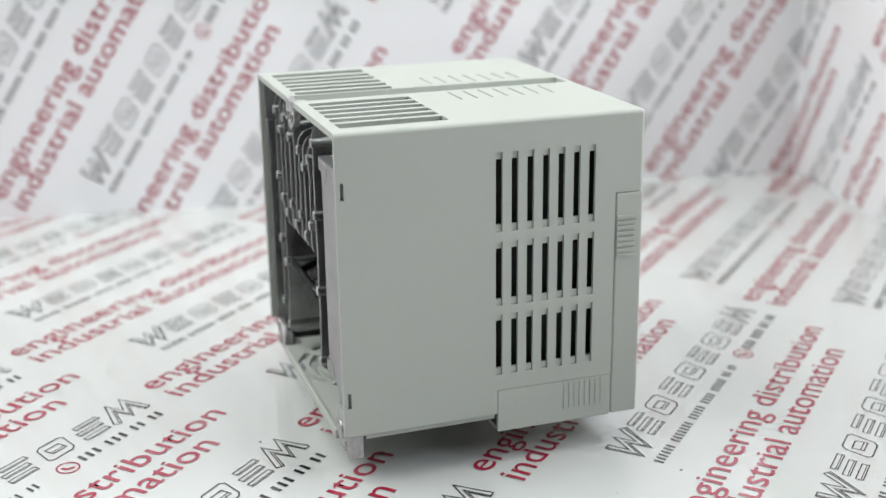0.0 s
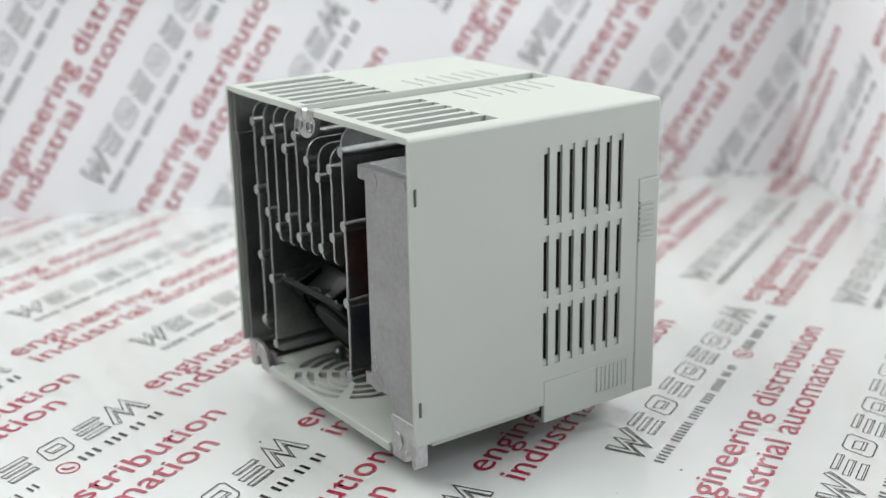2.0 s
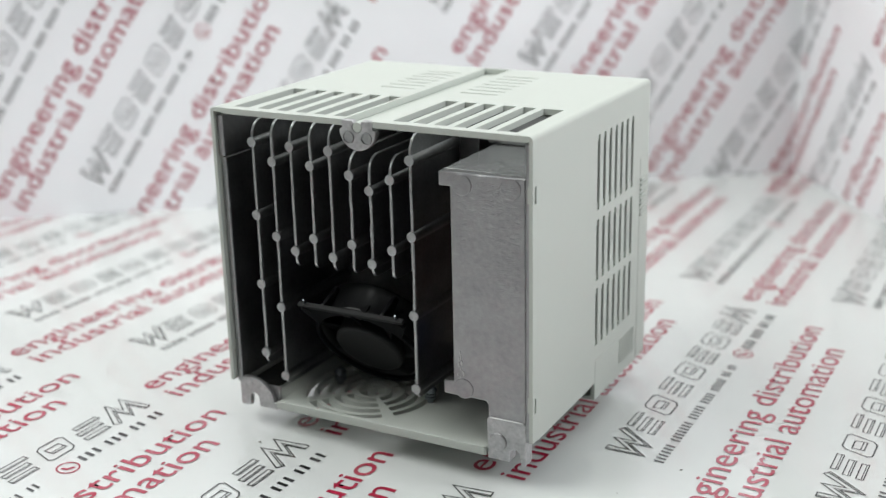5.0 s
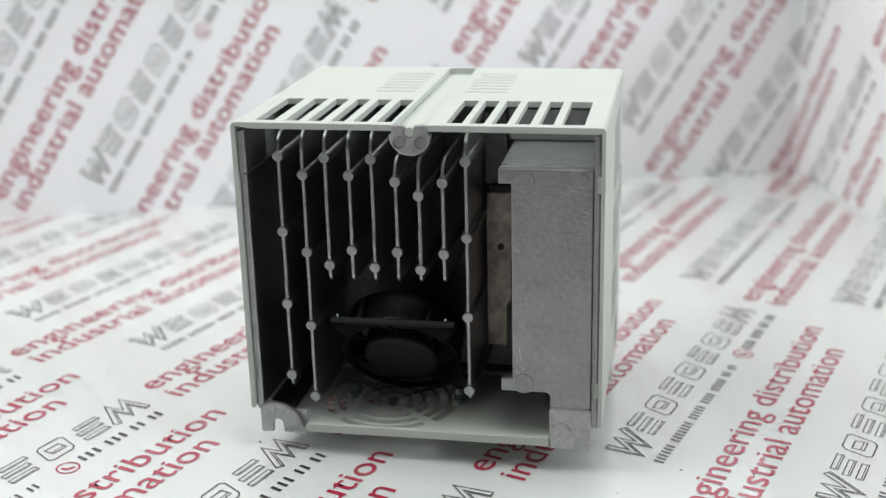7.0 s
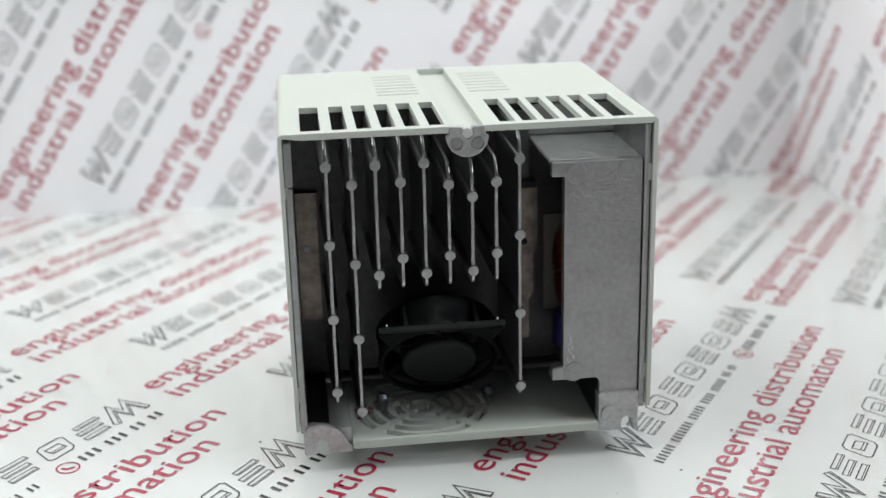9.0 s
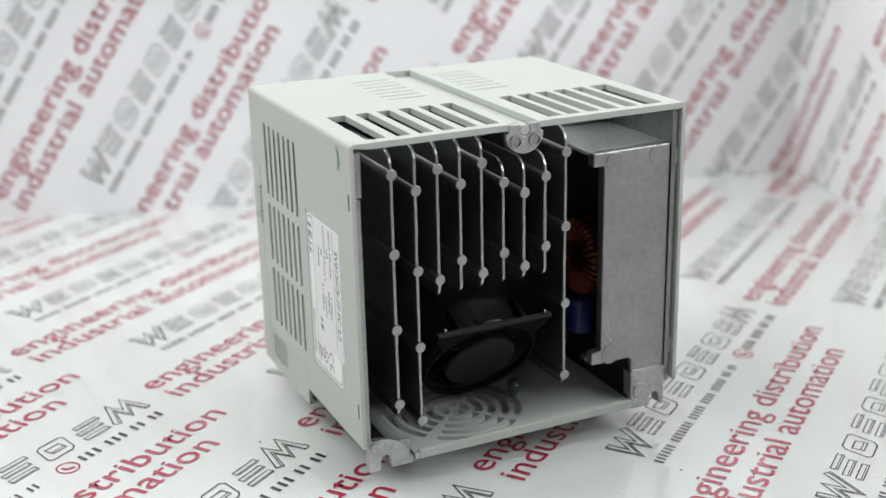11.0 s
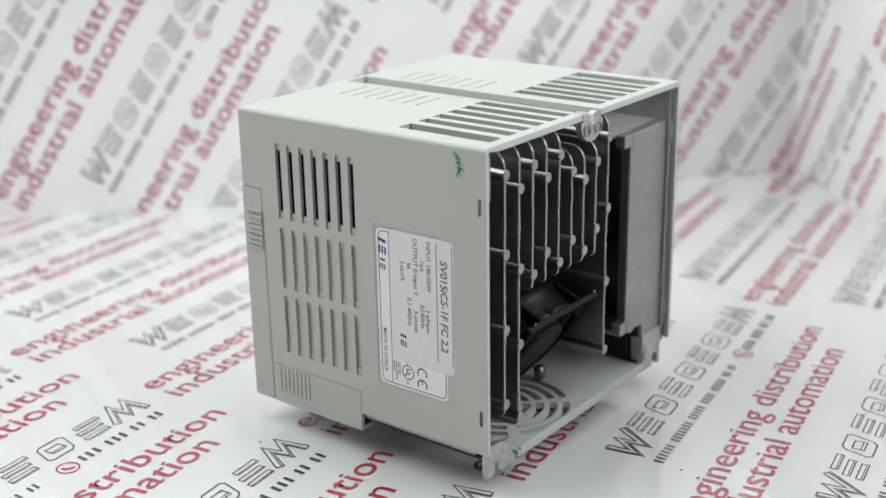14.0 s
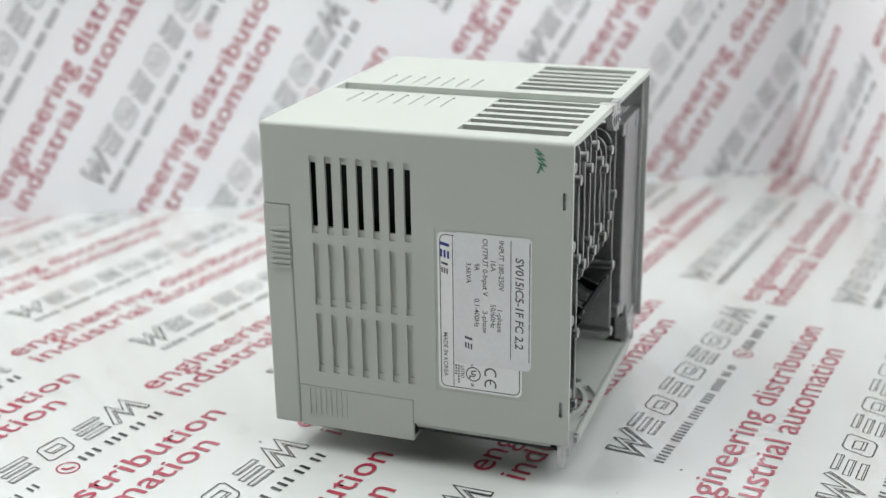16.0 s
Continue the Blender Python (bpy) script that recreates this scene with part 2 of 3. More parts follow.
def print_sheet(parent, frame_m, angle, t0, n0, rows, cells, poly, lift=0.3):
    """Repeats the print over a sheet: text runs at the angle, rows step to the right of it."""
    a = radians(angle)
    tv, nv = Vector((math.cos(a), math.sin(a), 0)), Vector((math.sin(a), -math.cos(a), 0))
    turn = Matrix.Rotation(a, 4, "Z")

    def put(name, mesh, t, n):
        place = Matrix.Translation((tv * t + nv * n) * MM + Vector((0, 0, lift * MM))) @ turn
        mesh = trimmed(mesh, place, poly)
        if mesh:
            ob = new(name, mesh)
            ob.parent = parent
            ob.matrix_basis = frame_m @ place
    for k in range(rows[0], rows[1]):
        for c in range(cells[0], cells[1]):
            for dt, dn, ds in ((0, 0, 5.5), (-221, -36, 0)):
                t, n = t0 + dt + c * PERIOD, n0 + dn + k * SPAN
                put("emblem", PRINT["emblem"], t, n + 12.6)
                put("address_bar", PRINT["address_bar"], t + 1, n + 23.5)
                put("telephone_sign", PRINT["telephone_sign"], t + 117, n + 21.5)
                put("number_bar", PRINT["number_bar"], t + 124, n + 23.5)
                put("slogan", PRINT["slogan"], t + 186, n + ds + 4.0)
                put("slogan_second", PRINT["slogan_second"], t + 186, n + ds + 18.5)


def sheets():
    back_end = CORNER - BACK_DIR * 0.85
    side_end = CORNER + SIDE_DIR * 0.62
    # the lying sheet
    bm = bmesh.new()
    quad = [CORNER + (BACK_DIR - SIDE_DIR) * 0.003, back_end, Vector((-0.75, -0.62, 0)), Vector((0.395, -0.62, 0)), side_end]
    top = [bm.verts.new(q) for q in quad]
    low = [bm.verts.new(q - Vector((0, 0, 0.0012))) for q in quad]
    bm.faces.new(top)
    bm.faces.new(low[::-1])
    for i in range(len(top)):
        bm.faces.new((top[i], low[i], low[(i + 1) % 5], top[(i + 1) % 5]))
    lying = tagged(new("ground", mesh_of("ground", bm, LYING_DIM)), "white glossy sheet printed with slanted red and black writing, lying on the table", "printed sheet", kind="structure")
    print_sheet(lying, Matrix.Identity(4), 61.7, -22, 74.7, (-11, 8), (-2, 3), [(q.x, q.y) for q in quad], 0.25)
    # specks of dirt
    for x, y, r in ((-0.0772, -0.0445, 0.5), (0.0820, -0.0701, 0.45), (0.0560, -0.0870, 0.25)):
        bm = bmesh.new()
        bmesh.ops.create_icosphere(bm, subdivisions=1, radius=r * MM, matrix=Matrix.Translation((x, y, 0.0003)) @ Matrix.Diagonal((1.3, 0.9, 0.4, 1)))
        part("dirt_speck", bm, BROWN, lying)
    # the two standing sheets
    for name, start, way, size, t0, n0, ang in (("backdrop_1", back_end, BACK_DIR, 0.85, -237, -19, 57.3), ("backdrop_2", CORNER, SIDE_DIR, 0.62, -47, 22, 57.8)):
        face = way.cross(Vector((0, 0, 1)))
        m = Matrix((way, Vector((0, 0, 1)), face)).transposed().to_4x4()
        m.translation = start
        bm = bmesh.new()
        box(bm, 0, size * 1000, -2 if name == "backdrop_1" else 1.1, 450 if name == "backdrop_1" else 210, -1.5, 0)
        bm.transform(m)
        ob = tagged(new(name, mesh_of(name, bm, UPRIGHT_LIT)), "white glossy upright sheet printed with slanted red and black writing", "printed sheet", kind="structure")
        m2 = m.copy()
        if name == "backdrop_1":
            m2.translation = CORNER
            print_sheet(ob, m2, ang, t0, n0, (-12, 4), (-2, 3), [(-0.848, 0.0), (0.0, 0.0), (0.0, 0.448), (-0.848, 0.448)], 0.3)
        else:
            print_sheet(ob, m2, ang, t0, n0, (-5, 9), (-2, 3), [(0.0, 0.002), (0.618, 0.002), (0.618, 0.208), (0.0, 0.208)], 0.3)


sheets()


# ---- the drive unit ----
XL, XR, ZT, ZB, YB, YF, RAD, THICK = -68.5, 63.3, 50.4, -59.8, -64.8, 50.4, 1.7, 1.4


def shell():
    """Top and sides as one skin with rounded shoulders, vents cut through it and grooves sunk in it."""
    hs = ZT - RAD - ZB
    arc_len = RAD * math.pi / 2
    top_w = XR - XL - 2 * RAD
    total = 2 * hs + 2 * arc_len + top_w

    def s_left(z): return z - ZB
    def s_right(z): return total - (z - ZB)
    def s_top(x): return hs + arc_len + x - XL - RAD
    rects = []
    # top vents
    for x0, x1 in ((-60.6, -53.7), (-49.8, -44.6), (-41.4, -36.3), (-33.0, -28.0), (-24.9, -19.7), (-16.4, -11.2),
                   (8.1, 13.7), (16.1, 21.4), (24.0, 29.3), (31.9, 37.3), (40.1, 45.2), (48.0, 55.8)):
        rects.append((s_top(x0), s_top(x1), -60.6, -21.6, None))
    # shallow slits in the top
    for i in range(7):
        y = -5.4 + i * 6.25
        rects.append((s_top(-30.0), s_top(-14.0), y, y + 1.15, 0.5))
        rects.append((s_top(5.5), s_top(21.5), y, y + 1.15, 0.5))
    rects.append((s_top(-9.8), s_top(1.8), YB, 47.2, 2.5))
    # side louvres: recess, then the opening
    for side in (0, 1):
        f = s_right if side else s_left
        for row, (z1, z0) in enumerate(((39.0, 10.3), (6.5, -17.5), (-20.8, -44.2))):
            for i in range(7):
                y = -7.3 + i * 5.95
                lo, hi = sorted((f(z0), f(z1)))
                rects.append((lo, hi, y, y + 2.55, 0.7))
                lo, hi = sorted((f(z0 + 2.5), f(z1 - 2.5)))
                rects.append((lo, hi, y, y + 2.55, None if side or row == 0 else 1.15))
        for z0, z1 in ((27.2, 33.2), (-49.0, -43.2)):
            lo, hi = sorted((f(z0), f(z1)))
            rects.append((lo, hi, -63.2 if side else -62.6, -61.9 if side else -61.3, 1.7))
        # room for the front cover and the terminal cover
        lo, hi = sorted((f(ZB), f(20.3)))
        rects.append((lo, hi, 39.2, YF, None))
        lo, hi = sorted((f(ZB), f(-50.4)))
        rects.append((lo, hi, -6.7, 39.2, None))
        # the label's shallow bed
        if not side:
            lo, hi = sorted((f(-44.6), f(16.6)))
            rects.append((lo, hi, -49.2, -15.8, 0.15))
    ss = {0.0, total, hs, hs + arc_len, hs + arc_len + top_w, hs + 2 * arc_len + top_w}
    for i in range(1, 5):
        ss |= {hs + arc_len * i / 5, hs + arc_len + top_w + arc_len * i / 5}
    ys = {YB, YF} | {YF - RAD * (1 - math.cos(radians(a))) for a in (15, 35, 55, 75)} | {YF - RAD}
    for r in rects:
        ss |= {r[0], r[1]}
        ys |= {r[2], r[3]}

    def tidy(v):
        out = []
        for q in sorted(v):
            if not out or q - out[-1] > 1e-4:
                out.append(q)
        return out
    ss, ys = tidy(ss), tidy(ys)
    ns, ny = len(ss) - 1, len(ys) - 1
    depth = np.zeros((ns, ny))
    sc = np.array([(ss[i] + ss[i + 1]) / 2 for i in range(ns)])
    yc = np.array([(ys[j] + ys[j + 1]) / 2 for j in range(ny)])
    for s0, s1, y0, y1, d in rects:
        m = ((sc > s0) & (sc < s1))[:, None] & ((yc > y0) & (yc < y1))[None, :]
        depth[m] = -1 if d is None else d

    def place(s, y, d):
        if y > YF - RAD:
            q = min(1.0, (y - (YF - RAD)) / RAD)
            d = d + RAD * (1 - math.sqrt(max(0.0, 1 - q * q)))
        if s <= hs:
            return (XL + d, y, ZB + s)
        if s <= hs + arc_len:
            a = (s - hs) / RAD
            return (XL + RAD - (RAD - d) * math.cos(a), y, ZT - RAD + (RAD - d) * math.sin(a))
        if s <= hs + arc_len + top_w:
            return (XL + RAD + s - hs - arc_len, y, ZT - (2.2 if abs(d - THICK) < 1e-6 else d))
        if s <= hs + 2 * arc_len + top_w:
            a = (s - hs - arc_len - top_w) / RAD
            return (XR - RAD + (RAD - d) * math.sin(a), y, ZT - RAD + (RAD - d) * math.cos(a))
        return (XR - d, y, ZT - RAD - (s - hs - 2 * arc_len - top_w))
    verts, index, faces = [], {}, []

    def v(i, j, d):
        key = (i, j, round(d, 3))
        if key not in index:
            x, y, z = place(ss[i], ys[j], d)
            index[key] = len(verts)
            verts.append((x * MM, y * MM, z * MM))
        return index[key]

    def inner(d): return max(THICK, d + 1.0)
    for i in range(ns):
        for j in range(ny):
            d = depth[i, j]
            if d >= 0:
                faces.append((v(i, j, d), v(i, j + 1, d), v(i + 1, j + 1, d), v(i + 1, j, d)))
                e = inner(d)
                faces.append((v(i, j, e), v(i + 1, j, e), v(i + 1, j + 1, e), v(i, j + 1, e)))
            for di, dj in ((1, 0), (0, 1)):
                ii, jj = i + di, j + dj
                o = depth[ii, jj] if ii < ns and jj < ny else -1
                walls(faces, v, (i + 1, j) if di else (i, j + 1), (i + 1, j + 1), d, o, inner)
            if i == 0:
                walls(faces, v, (0, j), (0, j + 1), -1, d, inner)
            if j == 0:
                walls(faces, v, (i, 0), (i + 1, 0), -1, d, inner)
    me = bpy.data.meshes.new("housing")
    me.from_pydata(verts, [], faces)
    me.materials.append(PLASTIC)
    bm = bmesh.new()
    bm.from_mesh(me)
    bmesh.ops.recalc_face_normals(bm, faces=bm.faces)
    bm.to_mesh(me)
    bm.free()
    return me


def walls(faces, v, p, q, d, o, inner):
    if d == o:
        return
    if d < 0 or o < 0:
        k = max(d, o)
        spans = [(k, inner(k))]
    else:
        spans = [(min(d, o), max(d, o))]
        if abs(inner(d) - inner(o)) > 1e-6:
            spans.append((min(inner(d), inner(o)), max(inner(d), inner(o))))
    for a, b in spans:
        faces.append((v(*p, a), v(*q, a), v(*q, b), v(*p, b)))


FIN_COLUMNS = ((-52.8, 45.8, -52.0, (37.6, 9.4, -18.4, -46.8)), (-44.1, 46.5, -59.0, (30.9, 1.9, -26.6, -55.1)),
               (-35.8, 46.5, -9.2, (37.4, -2.7)), (-27.2, 46.5, -9.0, (30.9, 3.2)), (-18.9, 46.5, -8.8, (37.3, -3.0)),
               (-10.4, 37.5, -8.6, (29.2, 3.1)), (-2.1, 37.0, -8.6, (24.3, -3.2)), (6.5, 37.5, -8.4, (29.2, 3.0)),
               (14.8, 46.0, -53.5, (37.0, 9.2, -20.6, -49.4)))


def heat_sink(unit):
    bm = bmesh.new()
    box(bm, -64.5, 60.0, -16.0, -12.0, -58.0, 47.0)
    sink = part("heat_sink", bm, BASE_SHADED, unit, "cast aluminium heat sink with thin fins and round bosses")
    for x, z1, z0, bosses in FIN_COLUMNS:
        bm = bmesh.new()
        r = 6.0
        prof = [(-16.0, z0), (-61.2 + 3, z0)] + [(-61.2 + 3 - 3 * math.sin(radians(a)), z0 + 3 - 3 * math.cos(radians(a))) for a in (30, 60, 90)]
        prof += [(-61.2 + r - r * math.cos(radians(a)), z1 - r + r * math.sin(radians(a))) for a in (0, 18, 36, 54, 72, 90)] + [(-16.0, z1)]
        # a fin thins a little towards its open edge, which is not quite straight
        rng = random.Random(int(x * 10))
        k = 5
        prof[k:k] = [(-61.2 + rng.uniform(-0.12, 0.22), z0 + 3 + (z1 - z0 - 9) * (i + 1) / 12) for i in range(11)]
        va, vb = [], []
        for y, z in prof:
            h = 0.55 + 0.35 * (y + 61.2) / 45.0
            w = rng.uniform(-0.10, 0.10) if y < -60.5 else 0.0
            va.append(bm.verts.new(((x + w - h) * MM, y * MM, z * MM)))
            vb.append(bm.verts.new(((x + w + h) * MM, y * MM, z * MM)))
        bm.faces.new(va)
        bm.faces.new(vb[::-1])
        for i in range(len(va)):
            k = (i + 1) % len(va)
            bm.faces.new((va[i], vb[i], vb[k], va[k]))
        bevel(part("fin", bm, FIN, sink), 0.00025, 2)
        for z in bosses:
            bm = bmesh.new()
            rod(bm, (x, -61.9, z), (x, -16.0, z), 1.95, 18, 2.5)
            bevel(part("boss", bm, FIN, sink), 0.00025, 2)


def cast_block(unit):
    bm = bmesh.new()
    prism(bm, [(26.2, 34.8), (59.2, 35.0), (59.2, -54.4), (44.4, -54.4), (44.4, -49.6), (43.4, -48.4), (26.6, -48.4), (26.6, -43.4), (30.7, -43.0), (30.7, 29.6), (26.2, 29.6)], -61.8, -57.5)
    block = bevel(part("cast_block", bm, CAST, unit, "grey cast aluminium block with rough face"), 0.0005, 2)
    for lims in ((26.2, 59.7, -57.5, -14, 33.0, 34.8), (57.4, 59.2, -57.5, -14, -54.4, 33.0), (26.6, 57.4, -57.5, -53, -48.4, -46.6),
                 (24.0, 60.2, -18.6, -16.4, 35.0, 47.0), (59.9, XR - 1.7, -63.0, -20.0, -54.0, 47.3)):
        bm = bmesh.new()
        box(bm, *lims)
        bevel(part("block_wall", bm, SHELF if lims[4] >= 33.0 else CAST, block), 0.0004, 1)
    for x, z in ((35.2, 30.6), (53.8, 31.0), (34.8, -45.2)):
        bm = bmesh.new()
        rod(bm, (x, -62.05, z), (x, -60, z), 3.9, 28)
        bevel(part("boss", bm, CAST, block), 0.00035, 2)
    # drips of casting flash at the foot of the face
    bm = bmesh.new()
    rng = random.Random(4)
    for i in range(16):
        x, z = 33.0 + rng.uniform(-0.8, 2.4) * (1 - i / 22), -41.5 + i * 0.75
        bmesh.ops.create_icosphere(bm, subdivisions=1, radius=rng.uniform(0.25, 0.75) * MM, matrix=Matrix.Translation((x * MM, -61.8 * MM, z * MM)) @ Matrix.Diagonal((0.8, 0.4, 1.8, 1)))
    part("casting_flash", bm, TABM, block)
    return block


def feet(unit):
    # the square foot with its open screw notch
    out = [(44.1, -55.0), (44.9, -54.0), (58.8, -54.0), (59.6, -54.8), (59.6, -70.4), (58.7, -70.9), (57.6, -70.6), (57.2, -67.5)] + arc(55.2, -66.9, 1.9, 0, 180, 8)[1:] + [(53.1, -70.3), (44.4, -70.3)]
    bm = bmesh.new()
    prism(bm, out, -62.6, -57.0)
    foot = bevel(part("mounting_foot", bm, TABM, unit, "cast metal foot with an open screw notch"), 0.0005, 2)
    bm = bmesh.new()
    rod(bm, (48.6, -63.3, -63.0), (48.6, -60, -63.0), 3.5, 24)
    bevel(part("boss", bm, TABM, foot), 0.0005, 2)
    # the rounded foot
    out = [(-66.0, -58.6), (-60.2, -58.6)] + arc(-60.3, -69.6, 10.9, 85, 12, 9) + [(-48.4, -67.6), (-48.4, -70.4), (-57.0, -70.4), (-57.2, -68.0)] + arc(-59.2, -67.0, 1.9, 0, 180, 8)[1:] + [(-61.3, -70.6), (-65.4, -70.9), (-66.0, -70.0)]
    bm = bmesh.new()
    prism(bm, out, -62.6, -60.2)
    foot = bevel(part("mounting_foot", bm, TABM, unit, "rounded cast metal foot with a screw notch"), 0.0004, 2)
    bm = bmesh.new()
    rod(bm, (-62.4, -63.1, -61.0), (-62.4, -60, -61.0), 2.7, 24)
    bevel(part("boss", bm, TABM, foot), 0.0005, 2)
    # the hanging eye in the top edge
    cx, cz, r = -3.9, 46.9, 7.4
    out = [(cx + 6.3, 50.3), (cx + 2.0, 50.3), (cx + 1.6, 49.6)] + arc(cx, 47.9, 2.0, 45, -225, 12) + [(cx - 1.6, 49.6), (cx - 2.0, 50.3), (cx - 6.3, 50.3), (cx - 6.3, 47.4), (cx - r, 46.9)] + arc(cx, cz, r, 180, 360, 20)[1:] + [(cx + 6.3, 47.4)]
    bm = bmesh.new()
    prism(bm, out, -65.1, -62.4)
    eye = bevel(part("hanging_eye", bm, TABM, unit, "round metal hanging eye with keyhole"), 0.0003, 2)
    for dx in (-3.7, 3.7):
        bm = bmesh.new()
        hoops = [[bm.verts.new(((cx + dx + r * math.cos(math.tau * i / 24)) * MM, y * MM, (44.2 + r * math.sin(math.tau * i / 24)) * MM)) for i in range(24)]
                 for r, y in ((2.35, -65.1), (2.25, -65.6), (1.85, -65.6), (1.75, -65.15))]
        for a, b in zip(hoops, hoops[1:]):
            for i in range(24):
                bm.faces.new((a[i], b[i], b[(i + 1) % 24], a[(i + 1) % 24]))
        bm.faces.new(hoops[-1])
        part("boss", bm, FIN, eye)
    # added filler: its pale face stands in for the lit groove beyond the keyhole
    bm = bmesh.new()
    rod(bm, (cx, -65.0, 47.9), (cx, -58.5, 47.9), 1.92, 24)
    bevel(part("plug", bm, PLASTIC, eye, "plastic plug added for the lit groove seen through the keyhole"), 0.0004, 2)


def bottom_plate(unit):
    """The plate with the round fan grille: rings and spokes cut through."""
    cx, cy, z1, z0 = -20.0, -36.6, -66.6, -69.0
    x0, x1, y0, y1 = -48.0, 44.2, -63.4, -7.5
    radii = [2.2, 5.8, 7.9, 11.2, 13.2, 16.4, 18.4, 21.6, 23.4, 26.4]
    n = 72
    bm = bmesh.new()
    rings = []
    for r in radii:
        rings.append([[bm.verts.new(((cx + r * math.cos(math.tau * i / n)) * MM, (cy + r * math.sin(math.tau * i / n)) * MM, z * MM)) for i in range(n)] for z in (z1, z0)])
    edge = []
    for z in (z1, z0):
        row = []
        for i in range(n):
            c, s = math.cos(math.tau * i / n), math.sin(math.tau * i / n)
            k = min(((x1 - cx) / c if c > 1e-9 else (x0 - cx) / c if c < -1e-9 else 1e9), ((y1 - cy) / s if s > 1e-9 else (y0 - cy) / s if s < -1e-9 else 1e9))
            row.append(bm.verts.new(((cx + k * c) * MM, (cy + k * s) * MM, z * MM)))
        for ex, ey in ((x0, y0), (x1, y0), (x0, y1), (x1, y1)):
            i = round(math.atan2(ey - cy, ex - cx) / math.tau * n) % n
            row[i].co.x, row[i].co.y = ex * MM, ey * MM
        edge.append(row)
    rings.append(edge)
    solid = {}
    for k in range(len(rings) - 1):
        for i in range(n):
            spoke = (i % 18) in (8, 9) if k % 2 == 0 else True
            solid[k, i] = spoke or k % 2 == 1
    for (k, i), s in solid.items():
        j = (i + 1) % n
        if s:
            a, b = rings[k], rings[k + 1]
            bm.faces.new((a[0][i], b[0][i], b[0][j], a[0][j]))
            bm.faces.new((a[1][i], a[1][j], b[1][j], b[1][i]))
            for side, other in ((i, (k, (i - 1) % n)), (j, (k, j))):
                if not solid[other]:
                    bm.faces.new((a[0][side], b[0][side], b[1][side], a[1][side]))
            if not solid.get((k - 1, i), k == 0):
                bm.faces.new((a[0][i], a[0][j], a[1][j], a[1][i]))
            if not solid.get((k + 1, i), False):
                bm.faces.new((b[0][i], b[0][j], b[1][j], b[1][i]))
    bm.faces.new(rings[0][0])
    bm.faces.new(rings[0][1][::-1])
    plate = part("bottom_plate", bm, PLASTIC, unit, "grey plastic bottom plate with round fan grille")
    bm = bmesh.new()
    box(bm, x0 + 1.5, x1 - 0.4, y0 - 0.25, y0 + 1.5, z0 - 0.2, z1 + 0.9)
    bevel(part("lip", bm, PLASTIC, plate), 0.0004, 2)
    bm = bmesh.new()
    box(bm, -56.2, x0 - 0.05, -59.4, y1, z0 + 0.3, z1)
    bevel(part("flank", bm, PLASTIC, plate), 0.0003, 2)
    # narrow ledges under the side walls
    for lims in ((-66.8, -64.2, -58.0, -7.0, -62.0, ZB - 0.1), (58.6, 61.6, -56.6, -7.0, -62.4, ZB - 0.1)):
        bm = bmesh.new()
        box(bm, *lims)
        bevel(part("ledge", bm, PLASTIC, plate), 0.0003, 2)
    return plate


